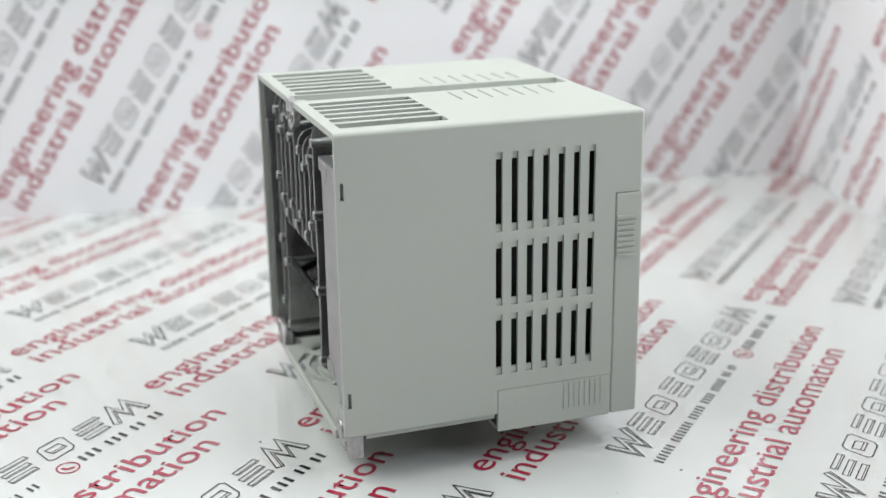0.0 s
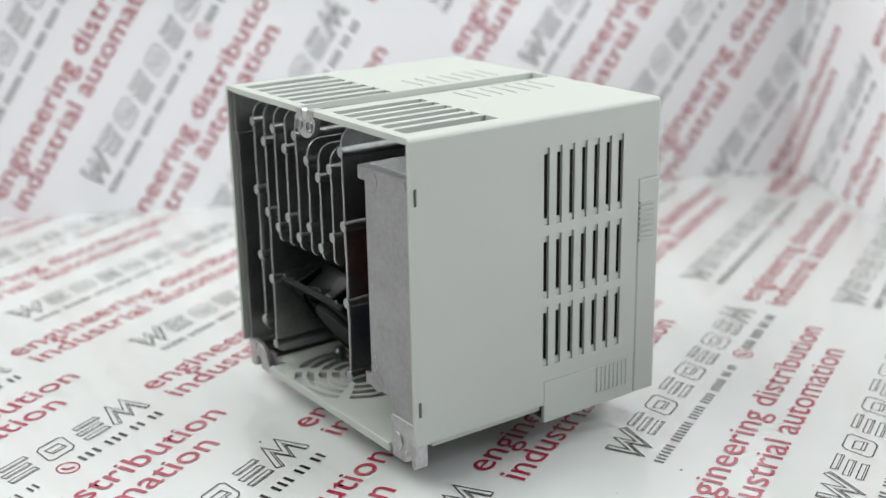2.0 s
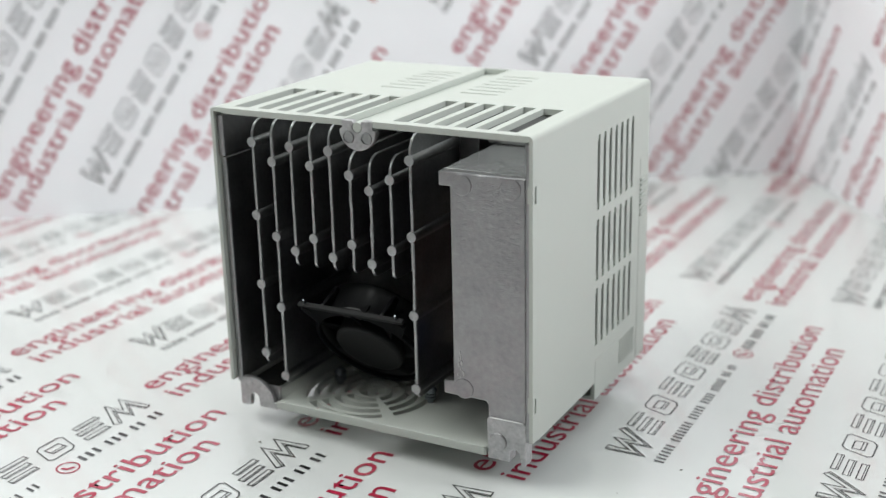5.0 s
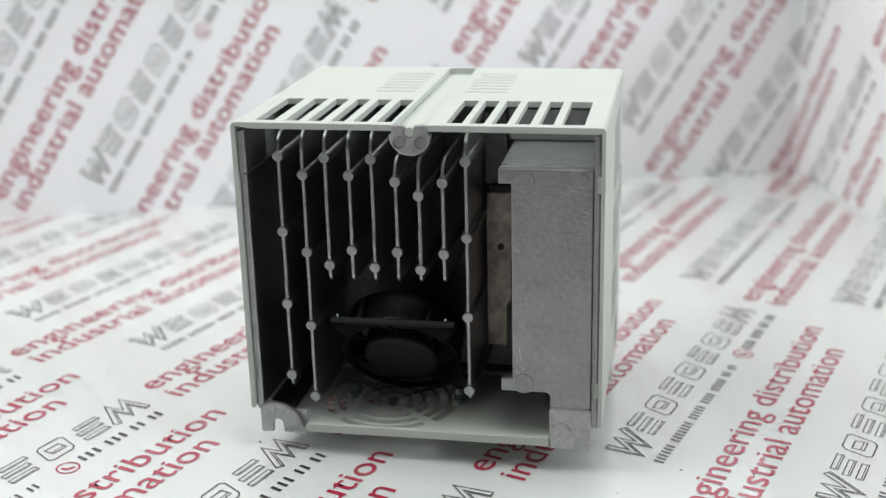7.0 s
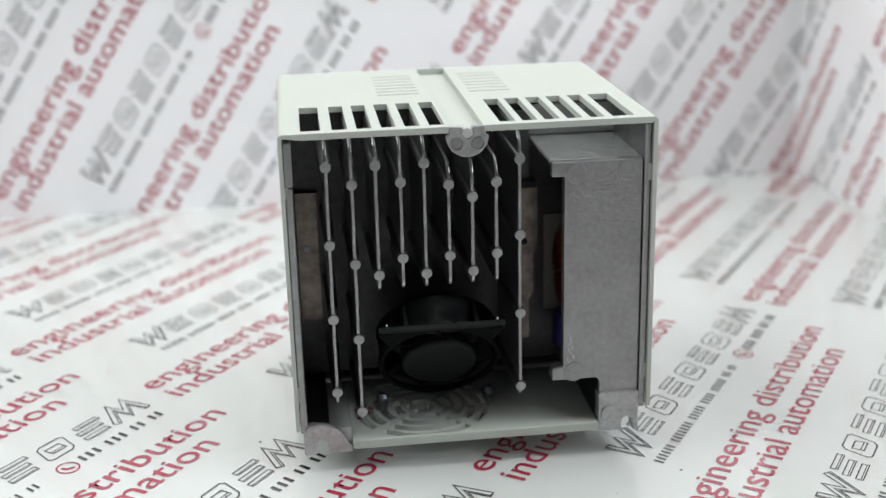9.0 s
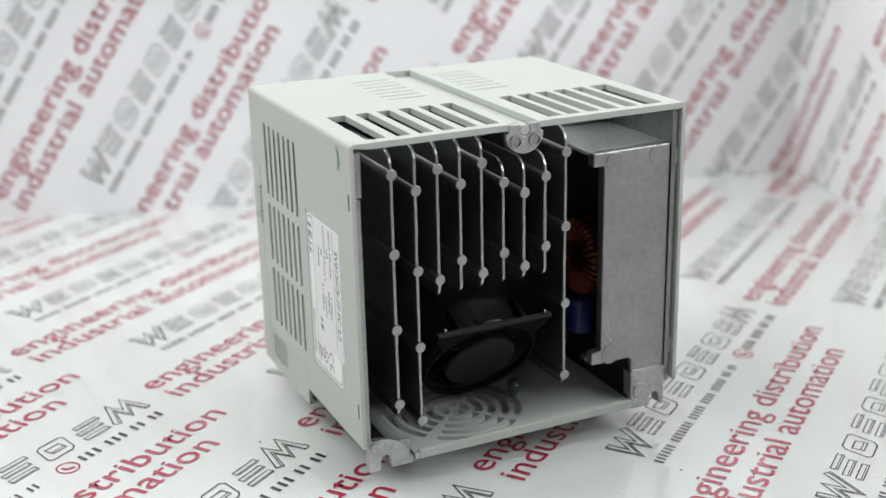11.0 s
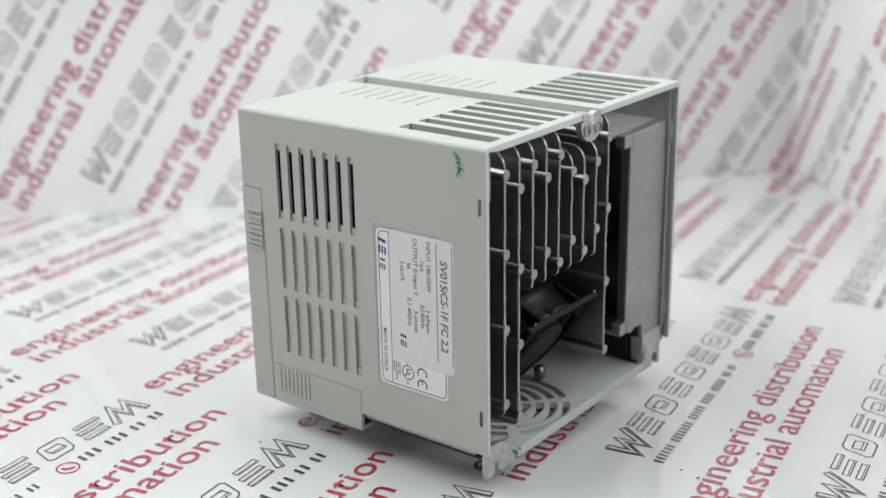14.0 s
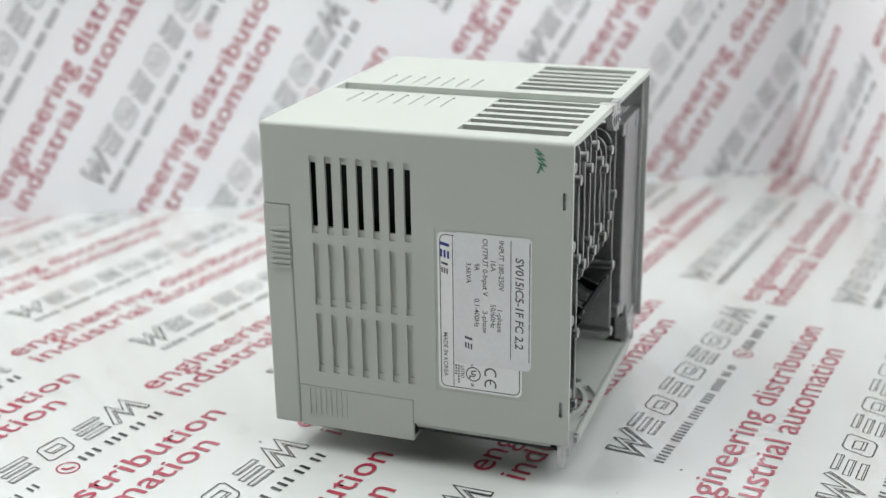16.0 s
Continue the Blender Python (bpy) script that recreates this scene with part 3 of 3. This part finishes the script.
def fan(unit):
    top, low = Vector((-13.7, -61.0, -24.6)), Vector((-13.7, -34.0, -62.5))
    up = (top - low).normalized()
    across = Vector((1, 0, 0))
    face = across.cross(up)
    m = Matrix((across, up, face)).transposed().to_4x4()
    m.translation = (top + low) / 2 * MM
    half, deep, r = 23.4, 15.0, 21.2
    bm = bmesh.new()
    n = 48
    def ring(z, rad, square):
        row = []
        for i in range(n):
            c, q = math.cos(math.tau * (i + 0.5) / n), math.sin(math.tau * (i + 0.5) / n)
            k = half / max(abs(c), abs(q)) if square else rad
            # straight along the top edge, round below
            k = min(k, half * 1.32 if q > 0.62 else r + 1.7)
            row.append(bm.verts.new((k * c * MM, k * q * MM, z * MM)))
        return row
    # the square front flange; the round duct goes back from it
    loops = [ring(0, r, False), ring(0, 0, True), ring(-2.0, 0, True), ring(-2.0, r, False)]
    for a, b in zip(loops, loops[1:] + loops[:1]):
        for i in range(n):
            j = (i + 1) % n
            bm.faces.new((a[i], b[i], b[j], a[j]))
    f = bevel(part("cooling_fan", bm, BLACK, unit, "black axial cooling fan, tilted over the grille"), 0.0004, 2)
    f.matrix_basis = m
    bm = bmesh.new()
    loops = [ring(-2.05, r, False), ring(-2.05, r + 1.9, False), ring(-4.0, r + 1.1, False), ring(3.0 - deep, r + 1.1, False), ring(0.8 - deep, r + 1.9, False), ring(-deep, r + 1.5, False), ring(-deep, r, False)]
    for a, b in zip(loops, loops[1:] + loops[:1]):
        for i in range(n):
            j = (i + 1) % n
            bm.faces.new((a[i], b[i], b[j], a[j]))
    part("duct", bm, BODY, f, "glossy round fan duct", smooth=True)
    bm = bmesh.new()
    rod(bm, (0, 0, 0.9), (0, 0, -9), 14.2, 40)
    bevel(part("hub", bm, BAR, f), 0.0015, 3)
    for b in range(7):
        bm = bmesh.new()
        grid = []
        for i in range(6):
            rr = 13.5 + 7.0 * i / 5
            row = []
            for j in range(7):
                a = math.tau * b / 7 + (j / 6 - 0.5) * 0.72 + 0.05 * i
                row.append(bm.verts.new((rr * math.cos(a) * MM, rr * math.sin(a) * MM, (-2.0 - 6.0 * j / 6) * MM)))
            grid.append(row)
        for i in range(5):
            for j in range(6):
                bm.faces.new((grid[i][j], grid[i + 1][j], grid[i + 1][j + 1], grid[i][j + 1]))
        ob = part("blade", bm, BLACK, f, smooth=True)
        s = ob.modifiers.new("solid", "SOLIDIFY")
        s.thickness = 0.0009
    for k in range(4):
        a = radians(45 + 90 * k)
        bm = bmesh.new()
        rod(bm, (11 * math.cos(a), 11 * math.sin(a), -9.2), (23 * math.cos(a), 23 * math.sin(a), -9.2), 0.9, 8)
        part("strut", bm, BLACK, f)
    # bar along the frame's edge, its gleam given by a lighter plastic
    bm = bmesh.new()
    box(bm, -23.2, 23.2, 22.3, 23.7, -1.9, 0.35)
    bevel(part("edge_bar", bm, BAR, f, "fan frame edge, coloured lighter for the gleam on it"), 0.0004, 2)
    # webs behind the flange, a broad flat one in the middle
    for x, w in ((-13.0, 0.8), (13.0, 0.8), (0.0, 6.0)):
        bm = bmesh.new()
        for corner in box(bm, x - w, x + w, 17.0, 23.2 - (0.5 if w > 1 else 0), 1.9 - deep, -1.9):
            if corner.co.y > 0.02 and corner.co.z < -0.005:
                corner.co.y -= 0.0028
        bevel(part("web", bm, BODY, f), 0.0004, 2)
    for x in (-20.2, 20.2):
        bm = bmesh.new()
        rod(bm, (x, 23.6, -1.2), (x, 25.6, -1.2), 0.42, 10)
        part("pin", bm, STEEL, f, "small bright pin")
    for x in (-20.2, 20.2):
        bm = bmesh.new()
        rod(bm, (x, 20.0, 0.05), (x, 20.0, 0.3), 2.0, 20)
        part("screw_hole", bm, BLACK, f)
    for x in (-35.2, 6.6):
        bm = bmesh.new()
        rod(bm, (x, -36.5, -66.6), (x, -36.5, -61.6), 1.3, 14)
        for i in range(3):
            rod(bm, (x, -36.5, -64.9 + i * 1.3), (x, -36.5, -64.2 + i * 1.3), 2.3, 16)
        rod(bm, (x, -36.5, -61.4), (x, -36.5, -60.0), 2.6, 16, 1.6)
        part("screw", bm, STEEL, unit, "zinc-plated screw with spring washer")


def innards(unit):
    """Lining, boards and the wound choke seen between fins and block."""
    bm = bmesh.new()
    box(bm, XL + 1.6, XL + 4.0, -62.6, -14, -61.2, 31.0)
    lining = bevel(part("side_lining", bm, FIN, unit, "grey metal side wall of the chassis"), 0.0003, 1)
    bm = bmesh.new()
    box(bm, XL + 1.6, XL + 4.3, -63.4, -40, 31.6, 47.2)
    bevel(part("latch_block", bm, CAST, unit), 0.0003, 1)
    bm = bmesh.new()
    box(bm, XR - 3.8, XR - 1.6, -62.6, -14, -61.2, 47.4)
    bevel(part("side_lining", bm, FIN, unit, "grey metal side wall of the chassis"), 0.0003, 1)
    bm = bmesh.new()
    prism(bm, [(17.0, 17), (27.6, 17), (27.6, -7), (26.0, -9), (26.0, -25), (24.2, -28), (24.2, -44), (17.0, -44)], -29.0, -28.2)
    part("stained_plate", bm, BROWN, unit, "brown stained metal plate beside the fins")
    bm = bmesh.new()
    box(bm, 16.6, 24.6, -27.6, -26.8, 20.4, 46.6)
    part("upper_plate", bm, BASE_SHADED, unit, "metal plate above the stained one, coloured as in shade")
    bm = bmesh.new()
    box(bm, -64.0, -56.0, -19.0, -18.2, -34, 17)
    part("stained_plate", bm, BROWN, unit, "brown stained metal plate beside the fins")
    bm = bmesh.new()
    rod(bm, (-60.5, -19.6, -5.0), (-60.5, -18.0, -5.0), 1.2, 16)
    part("screw", bm, STEEL, unit)
    bm = bmesh.new()
    box(bm, 44.3, 45.0, -60.1, -8.0, -68.9, -49.0)
    part("chassis_wall", bm, DARK, unit, "dark metal wall of the chassis")
    bm = bmesh.new()
    box(bm, -54.0, -48.4, -60.0, -59.2, -68.9, -61.6)
    part("corner_plate", bm, TABM, unit, "small metal plate behind the foot")
    # added dark plates: close gaps to the sheet below and stand in for shade
    for lims in ((46.0, 58.5, -56.8, -12.0, -61.5, -59.9), (-66.7, -57.0, -59.6, -8.0, -63.0, -62.1), (-57.0, -56.3, -59.6, -8.0, -68.4, -62.1)):
        bm = bmesh.new()
        box(bm, *lims)
        part("gap_shade_plate", bm, DARK, unit, "dark plate added over a gap to stand in for shade")
    bm = bmesh.new()
    rod(bm, (22.3, -29.5, -4.0), (22.3, -28.0, -4.0), 1.3, 16)
    part("screw", bm, BODY, unit, "small dark screw head")
    bm = bmesh.new()
    box(bm, 18.0, 26.5, -31.0, -26.0, 17.5, 20.0)
    bevel(part("clip", bm, DARK, unit, "small metal clip over the board"), 0.0006, 2)
    # the ring choke: a dark core wound with copper, standing on edge
    cx, cy, cz, mid = 41.2, -31.9, -15.0, 11.0

    def about(bm, turn, half_r, half_x, n):
        """A closed section of the ring at an angle, n corners."""
        row = []
        for k in range(n):
            q = math.tau * (k + 0.5) / n
            r = mid + half_r * max(-1, min(1, 1.25 * math.cos(q)))
            row.append(bm.verts.new(((cx + half_x * max(-1, min(1, 1.25 * math.sin(q)))) * MM, (cy + r * math.cos(turn)) * MM, (cz + r * math.sin(turn)) * MM)))
        return row
    bm = bmesh.new()
    rings = [about(bm, math.tau * i / 40, 3.2, 4.6, 12) for i in range(40)]
    for p, q in zip(rings, rings[1:] + rings[:1]):
        for k in range(12):
            bm.faces.new((p[k], q[k], q[(k + 1) % 12], p[(k + 1) % 12]))
    choke = part("choke_core", bm, DARK, unit, "dark ring choke wound with copper wire", smooth=True)
    rng = random.Random(9)
    for i in range(36):
        bm = bmesh.new()
        turn = math.tau * (i + rng.uniform(-0.12, 0.12)) / 36
        rows = [about(bm, turn + da, 3.2 + h, 4.6 + h, 16) for da, h in ((-0.062, 0.25), (-0.030, 1.05), (0.030, 1.05), (0.062, 0.25))]
        for p, q in zip(rows, rows[1:] + rows[:1]):
            for k in range(16):
                bm.faces.new((p[k], q[k], q[(k + 1) % 16], p[(k + 1) % 16]))
        part("copper_winding", bm, COPPER, choke, smooth=True)
    bm = bmesh.new()
    box(bm, 32.4, 40.5, -17.0, -16.4, -37, 2.4)
    part("label_strip", bm, STRIP_SHADED, unit, "pale paper strip inside the housing")
    bm = bmesh.new()
    rod(bm, (38.5, -33, -46), (38.5, -33, -31.5), 5.5, 28)
    bevel(part("capacitor", bm, SLEEVE, unit, "dark blue round capacitor"), 0.0008, 2)
    # an added dark block paints the shade inside, so that the vents look into depth
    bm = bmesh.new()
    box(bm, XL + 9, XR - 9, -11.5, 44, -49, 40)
    part("vent_shade_block", bm, DARK, unit, "dark block added behind the vents as inside shade")


def covers(unit):
    # front panel above the hinged cover
    bm = bmesh.new()
    box(bm, XL + 1.9, XR - 1.9, YF - 3.0, YF - 0.02, 20.3, ZT - 1.9)
    bevel(part("front_panel", bm, PLASTIC, unit), 0.0008, 2)
    # front cover with its finger grips
    bm = bmesh.new()
    box(bm, XL, XR, 39.42, YF, -67.2, 20.1)
    cover = bevel(part("front_cover", bm, PLASTIC, unit, "grey plastic front cover with ribbed grips"), 0.0009, 3)
    for x, sgn in ((XL, -1), (XR, 1)):
        for i in range(8):
            z = 10.9 - i * 2.1
            bm = bmesh.new()
            lo, hi = sorted((x - sgn * 0.4, x + sgn * 0.55))
            box(bm, lo, hi, 40.0, 47.4, z - 0.55, z + 0.55)
            part("grip_rib", bm, PLASTIC, cover)
    # terminal cover: an open trough
    bm = bmesh.new()
    prof = [(XL, -50.55), (XL, -67.2), (XR, -67.2), (XR, -50.55), (XR - 1.8, -50.55), (XR - 1.8, -65.4), (XL + 1.8, -65.4), (XL + 1.8, -50.55)]
    prism(bm, prof, -6.5, 39.25)
    term = bevel(part("terminal_cover", bm, PLASTIC, unit, "grey plastic terminal cover with upright ribs"), 0.0004, 2)
    for x, sgn in ((XL, -1), (XR, 1)):
        for i in range(8):
            y = 20.4 + i * 2.15
            bm = bmesh.new()
            lo, hi = sorted((x - sgn * 0.3, x + sgn * 0.28))
            box(bm, lo, hi, y - 0.5, y + 0.5, -61.8, -51.2)
            part("grip_rib", bm, PLASTIC, term)
    bm = bmesh.new()
    box(bm, XL + 2.2, XR - 2.2, 0, 39.0, -64, -50.5)
    part("terminal_block", bm, DARK, unit, "dark terminal block inside the trough")


def rating_label(unit):
    """The plate on the side: its plane has x down the unit and y towards its open back."""
    m = Matrix(((0, 0, -1), (0, -1, 0), (-1, 0, 0))).to_4x4()
    m.translation = Vector((XL + 0.05, -16.8, 15.6)) * MM
    L, H = 59.2, 31.0

    def rounded(x0, x1, y0, y1, r):
        return arc(x1 - r, y1 - r, r, 0, 90, 5) + arc(x0 + r, y1 - r, r, 90, 180, 5) + arc(x0 + r, y0 + r, r, 180, 270, 5) + arc(x1 - r, y0 + r, r, 270, 360, 5)

    def slab(name, pts, z, t, mat, label, parent):
        bm = bmesh.new()
        f = flat(bm, pts, z)
        ext = bmesh.ops.extrude_face_region(bm, geom=[f])
        for q in ext["geom"]:
            if isinstance(q, bmesh.types.BMVert):
                q.co.z += t * MM
        return part(name, bm, mat, parent, label)
    lab = slab("rating_label", rounded(0, L, 0, H, 2.0), -0.05, 0.12, LABELM, "white rating label with a clear sticker over it", unit)
    lab.matrix_basis = m
    bm = bmesh.new()
    fr = rounded(0.9, L - 0.9, 1.0, H - 0.9, 2.0)
    strip(bm, fr + [fr[0], fr[1]], 0.35, 0.10)
    strip(bm, [(1.0, 5.7), (L - 1.0, 5.7)], 0.3, 0.10)
    part("printed_frame", bm, LTEXT, lab)
    slab("sticker", rounded(-0.5, 48.6, 6.2, 34.2, 1.8), 0.06, 0.10, STICKER, "greyish clear sticker", lab)
    bm = bmesh.new()
    strip(bm, [(0.9, 26.8), (44.8, 26.8)], 0.32, 0.19)
    strip(bm, [(1.0, 33.5), (45.2, 33.5)], 0.3, 0.19)
    part("rule", bm, LTEXT, lab)

    def write(body, x, y, length, size, mat=LTEXT, z=0.19, shear=0.0, bold=0.012):
        me = lettering(body, length, size, bold, shear)
        me.materials.append(mat)
        ob = new("writing", me)
        ob.parent = lab
        ob.location = (x * MM, y * MM, z * MM)
    write("SV015iC5-1F FC 2,2", 6.8, 28.5, 33.6, 4.2, shear=0.12, bold=0.018)
    write("INPUT 180-250V", 1.2, 22.5, 18.3, 2.6)
    write("1-phase", 26.6, 22.0, 8.3, 2.6)
    write("16A", 8.8, 19.6, 3.8, 2.6)
    write("50/60Hz", 24.8, 19.5, 8.8, 2.6)
    write("OUTPUT 0-Input V", 1.0, 16.7, 21.0, 2.6)
    write("3-phase", 27.6, 16.6, 8.3, 2.6)
    write("9A", 10.3, 13.7, 2.6, 2.6)
    write("0.1-400Hz", 23.3, 13.6, 10.7, 2.6)
    write("3,6kVA", 10.2, 10.7, 7.6, 2.6)
    write("MADE IN KOREA", 37.5, 2.0, 17.0, 2.3, z=0.10, bold=0.006)
    write("LISTED", 49.6, 8.3, 4.8, 1.9, z=0.10, bold=0.02)
    write("c", 48.6, 12.2, 0.9, 1.7, z=0.10)
    write("US", 55.7, 12.2, 1.5, 1.5, z=0.10, bold=0.02)
    # the maker's marks as plain slanted shapes
    for x, y, k, z, mat in ((3.0, 1.1, 1.1, 0.10, BLUE), (37.4, 10.0, 0.9, 0.19, LTEXT), (10.5, 1.5, 0.8, 0.10, LTEXT)):
        for dx, w, high in ((0.0, 1.9, 0.34), (2.9, 2.5, 1.0)):
            bm = bmesh.new()
            lean = 0.7
            if high < 1:
                flat(bm, [(x + (dx + 0.4) * k, y), (x + (dx + 1.5) * k, y), (x + (dx + 1.5 + lean) * k, y + 3.0 * k), (x + (dx + 0.4 + lean) * k, y + 3.0 * k)], z)
            else:
                for q in (0.0, 1.15, 2.3):
                    flat(bm, [(x + (dx + q * 0.24) * k, y + q * k), (x + (dx + w + q * 0.24) * k, y + q * k), (x + (dx + w + 0.16 + q * 0.24) * k, y + (q + 0.7) * k), (x + (dx + 0.16 + q * 0.24) * k, y + (q + 0.7) * k)], z)
            part("maker_mark", bm, mat, lab)
    bm = bmesh.new()
    strip(bm, arc(51.4, 19.4, 2.0, 60, 300, 14), 0.6, 0.10)
    strip(bm, arc(55.8, 19.4, 2.0, 60, 300, 14), 0.6, 0.10)
    strip(bm, [(53.8, 19.4), (55.6, 19.4)], 0.5, 0.10)
    part("conformity_mark", bm, LTEXT, lab)
    bm = bmesh.new()
    strip(bm, arc(52.4, 13.0, 2.6, 0, 380, 26), 0.42, 0.10)
    strip(bm, [(51.0, 14.2), (51.3, 12.5), (52.3, 12.4), (52.6, 14.0)], 0.5, 0.10)
    strip(bm, [(53.2, 13.5), (53.2, 11.8), (54.2, 11.7)], 0.5, 0.10)
    part("approval_mark", bm, LTEXT, lab)
    for y in (7.6, 6.6):
        bm = bmesh.new()
        for k in range(7 if y > 7 else 4):
            flat(bm, [(49.4 + k * 1.05, y - 0.35), (50.1 + k * 1.05, y - 0.35), (50.1 + k * 1.05, y + 0.3), (49.4 + k * 1.05, y + 0.3)], 0.10)
        part("small_print", bm, LTEXT, lab)


def marker_scrawl(unit):
    bm = bmesh.new()
    pts = [(38.2, -52.6), (40.6, -53.6), (39.2, -54.6), (41.8, -53.2), (41.0, -55.4), (43.4, -52.8), (43.0, -54.9), (45.2, -52.2), (44.6, -54.4), (46.6, -51.8)]
    strip(bm, [(-y, z) for z, y in pts], 0.65)
    ob = part("marker_scrawl", bm, GREEN, unit, "green felt-pen scrawl")
    m = Matrix(((0, 0, -1), (-1, 0, 0), (0, 1, 0))).to_4x4()
    m.translation = Vector((XL - 0.06, 0, 1.0)) * MM
    ob.matrix_basis = m


def drive_unit():
    unit = tagged(new("frequency_inverter"), "light grey plastic frequency inverter with open finned metal back", "inverter")
    part_ob = new("housing", shell())
    part_ob.parent = unit
    tagged(part_ob, "light grey plastic shell with vents and louvres")
    heat_sink(unit)
    cast_block(unit)
    feet(unit)
    bottom_plate(unit)
    fan(unit)
    innards(unit)
    covers(unit)
    rating_label(unit)
    marker_scrawl(unit)
    return unit


FLOOR_DROP = 79.0
UNIT = drive_unit()


def turntable():
    t = tagged(new("turntable"), "small white round turntable under the inverter", "turntable")
    bm = bmesh.new()
    rod(bm, (0, 0, 0.3), (0, 0, 4.0), 24, 48)
    part("base", bm, TABLEM, t)
    bm = bmesh.new()
    rod(bm, (0, 0, 4.2), (0, 0, 9.6), 23, 48)
    part("disc", bm, TABLEM, t)
    return t


turntable()

TURN = ((0.0, -71.31), (0.5, -67.2), (1.0, -62.95), (1.5, -58.75), (2.0, -54.5), (2.5, -50.3), (3.0, -46.0), (3.5, -41.7), (4.0, -37.35),
        (4.75, -30.8), (5.6, -23.25), (6.5, -15.1), (7.0, -10.7), (7.5, -6.35), (8.0, -1.9), (8.5, 2.5), (9.0, 7.0), (9.8, 14.15), (10.7, 22.2), (11.5, 29.45),
        (12.0, 34.0), (12.5, 38.5), (13.0, 43.1), (13.5, 47.6), (14.0, 52.15), (14.5, 56.6), (15.0, 61.2), (15.5, 65.7), (16.0, 70.21))


def motions():
    lift = Matrix.Translation((0, 0, FLOOR_DROP * MM))
    walk(UNIT, [(t, lift @ pose(0, 0, 0, 0, 0, a) @ pose(0, 0, 0, 0, -0.9, 0)) for t, a in TURN])


motions()
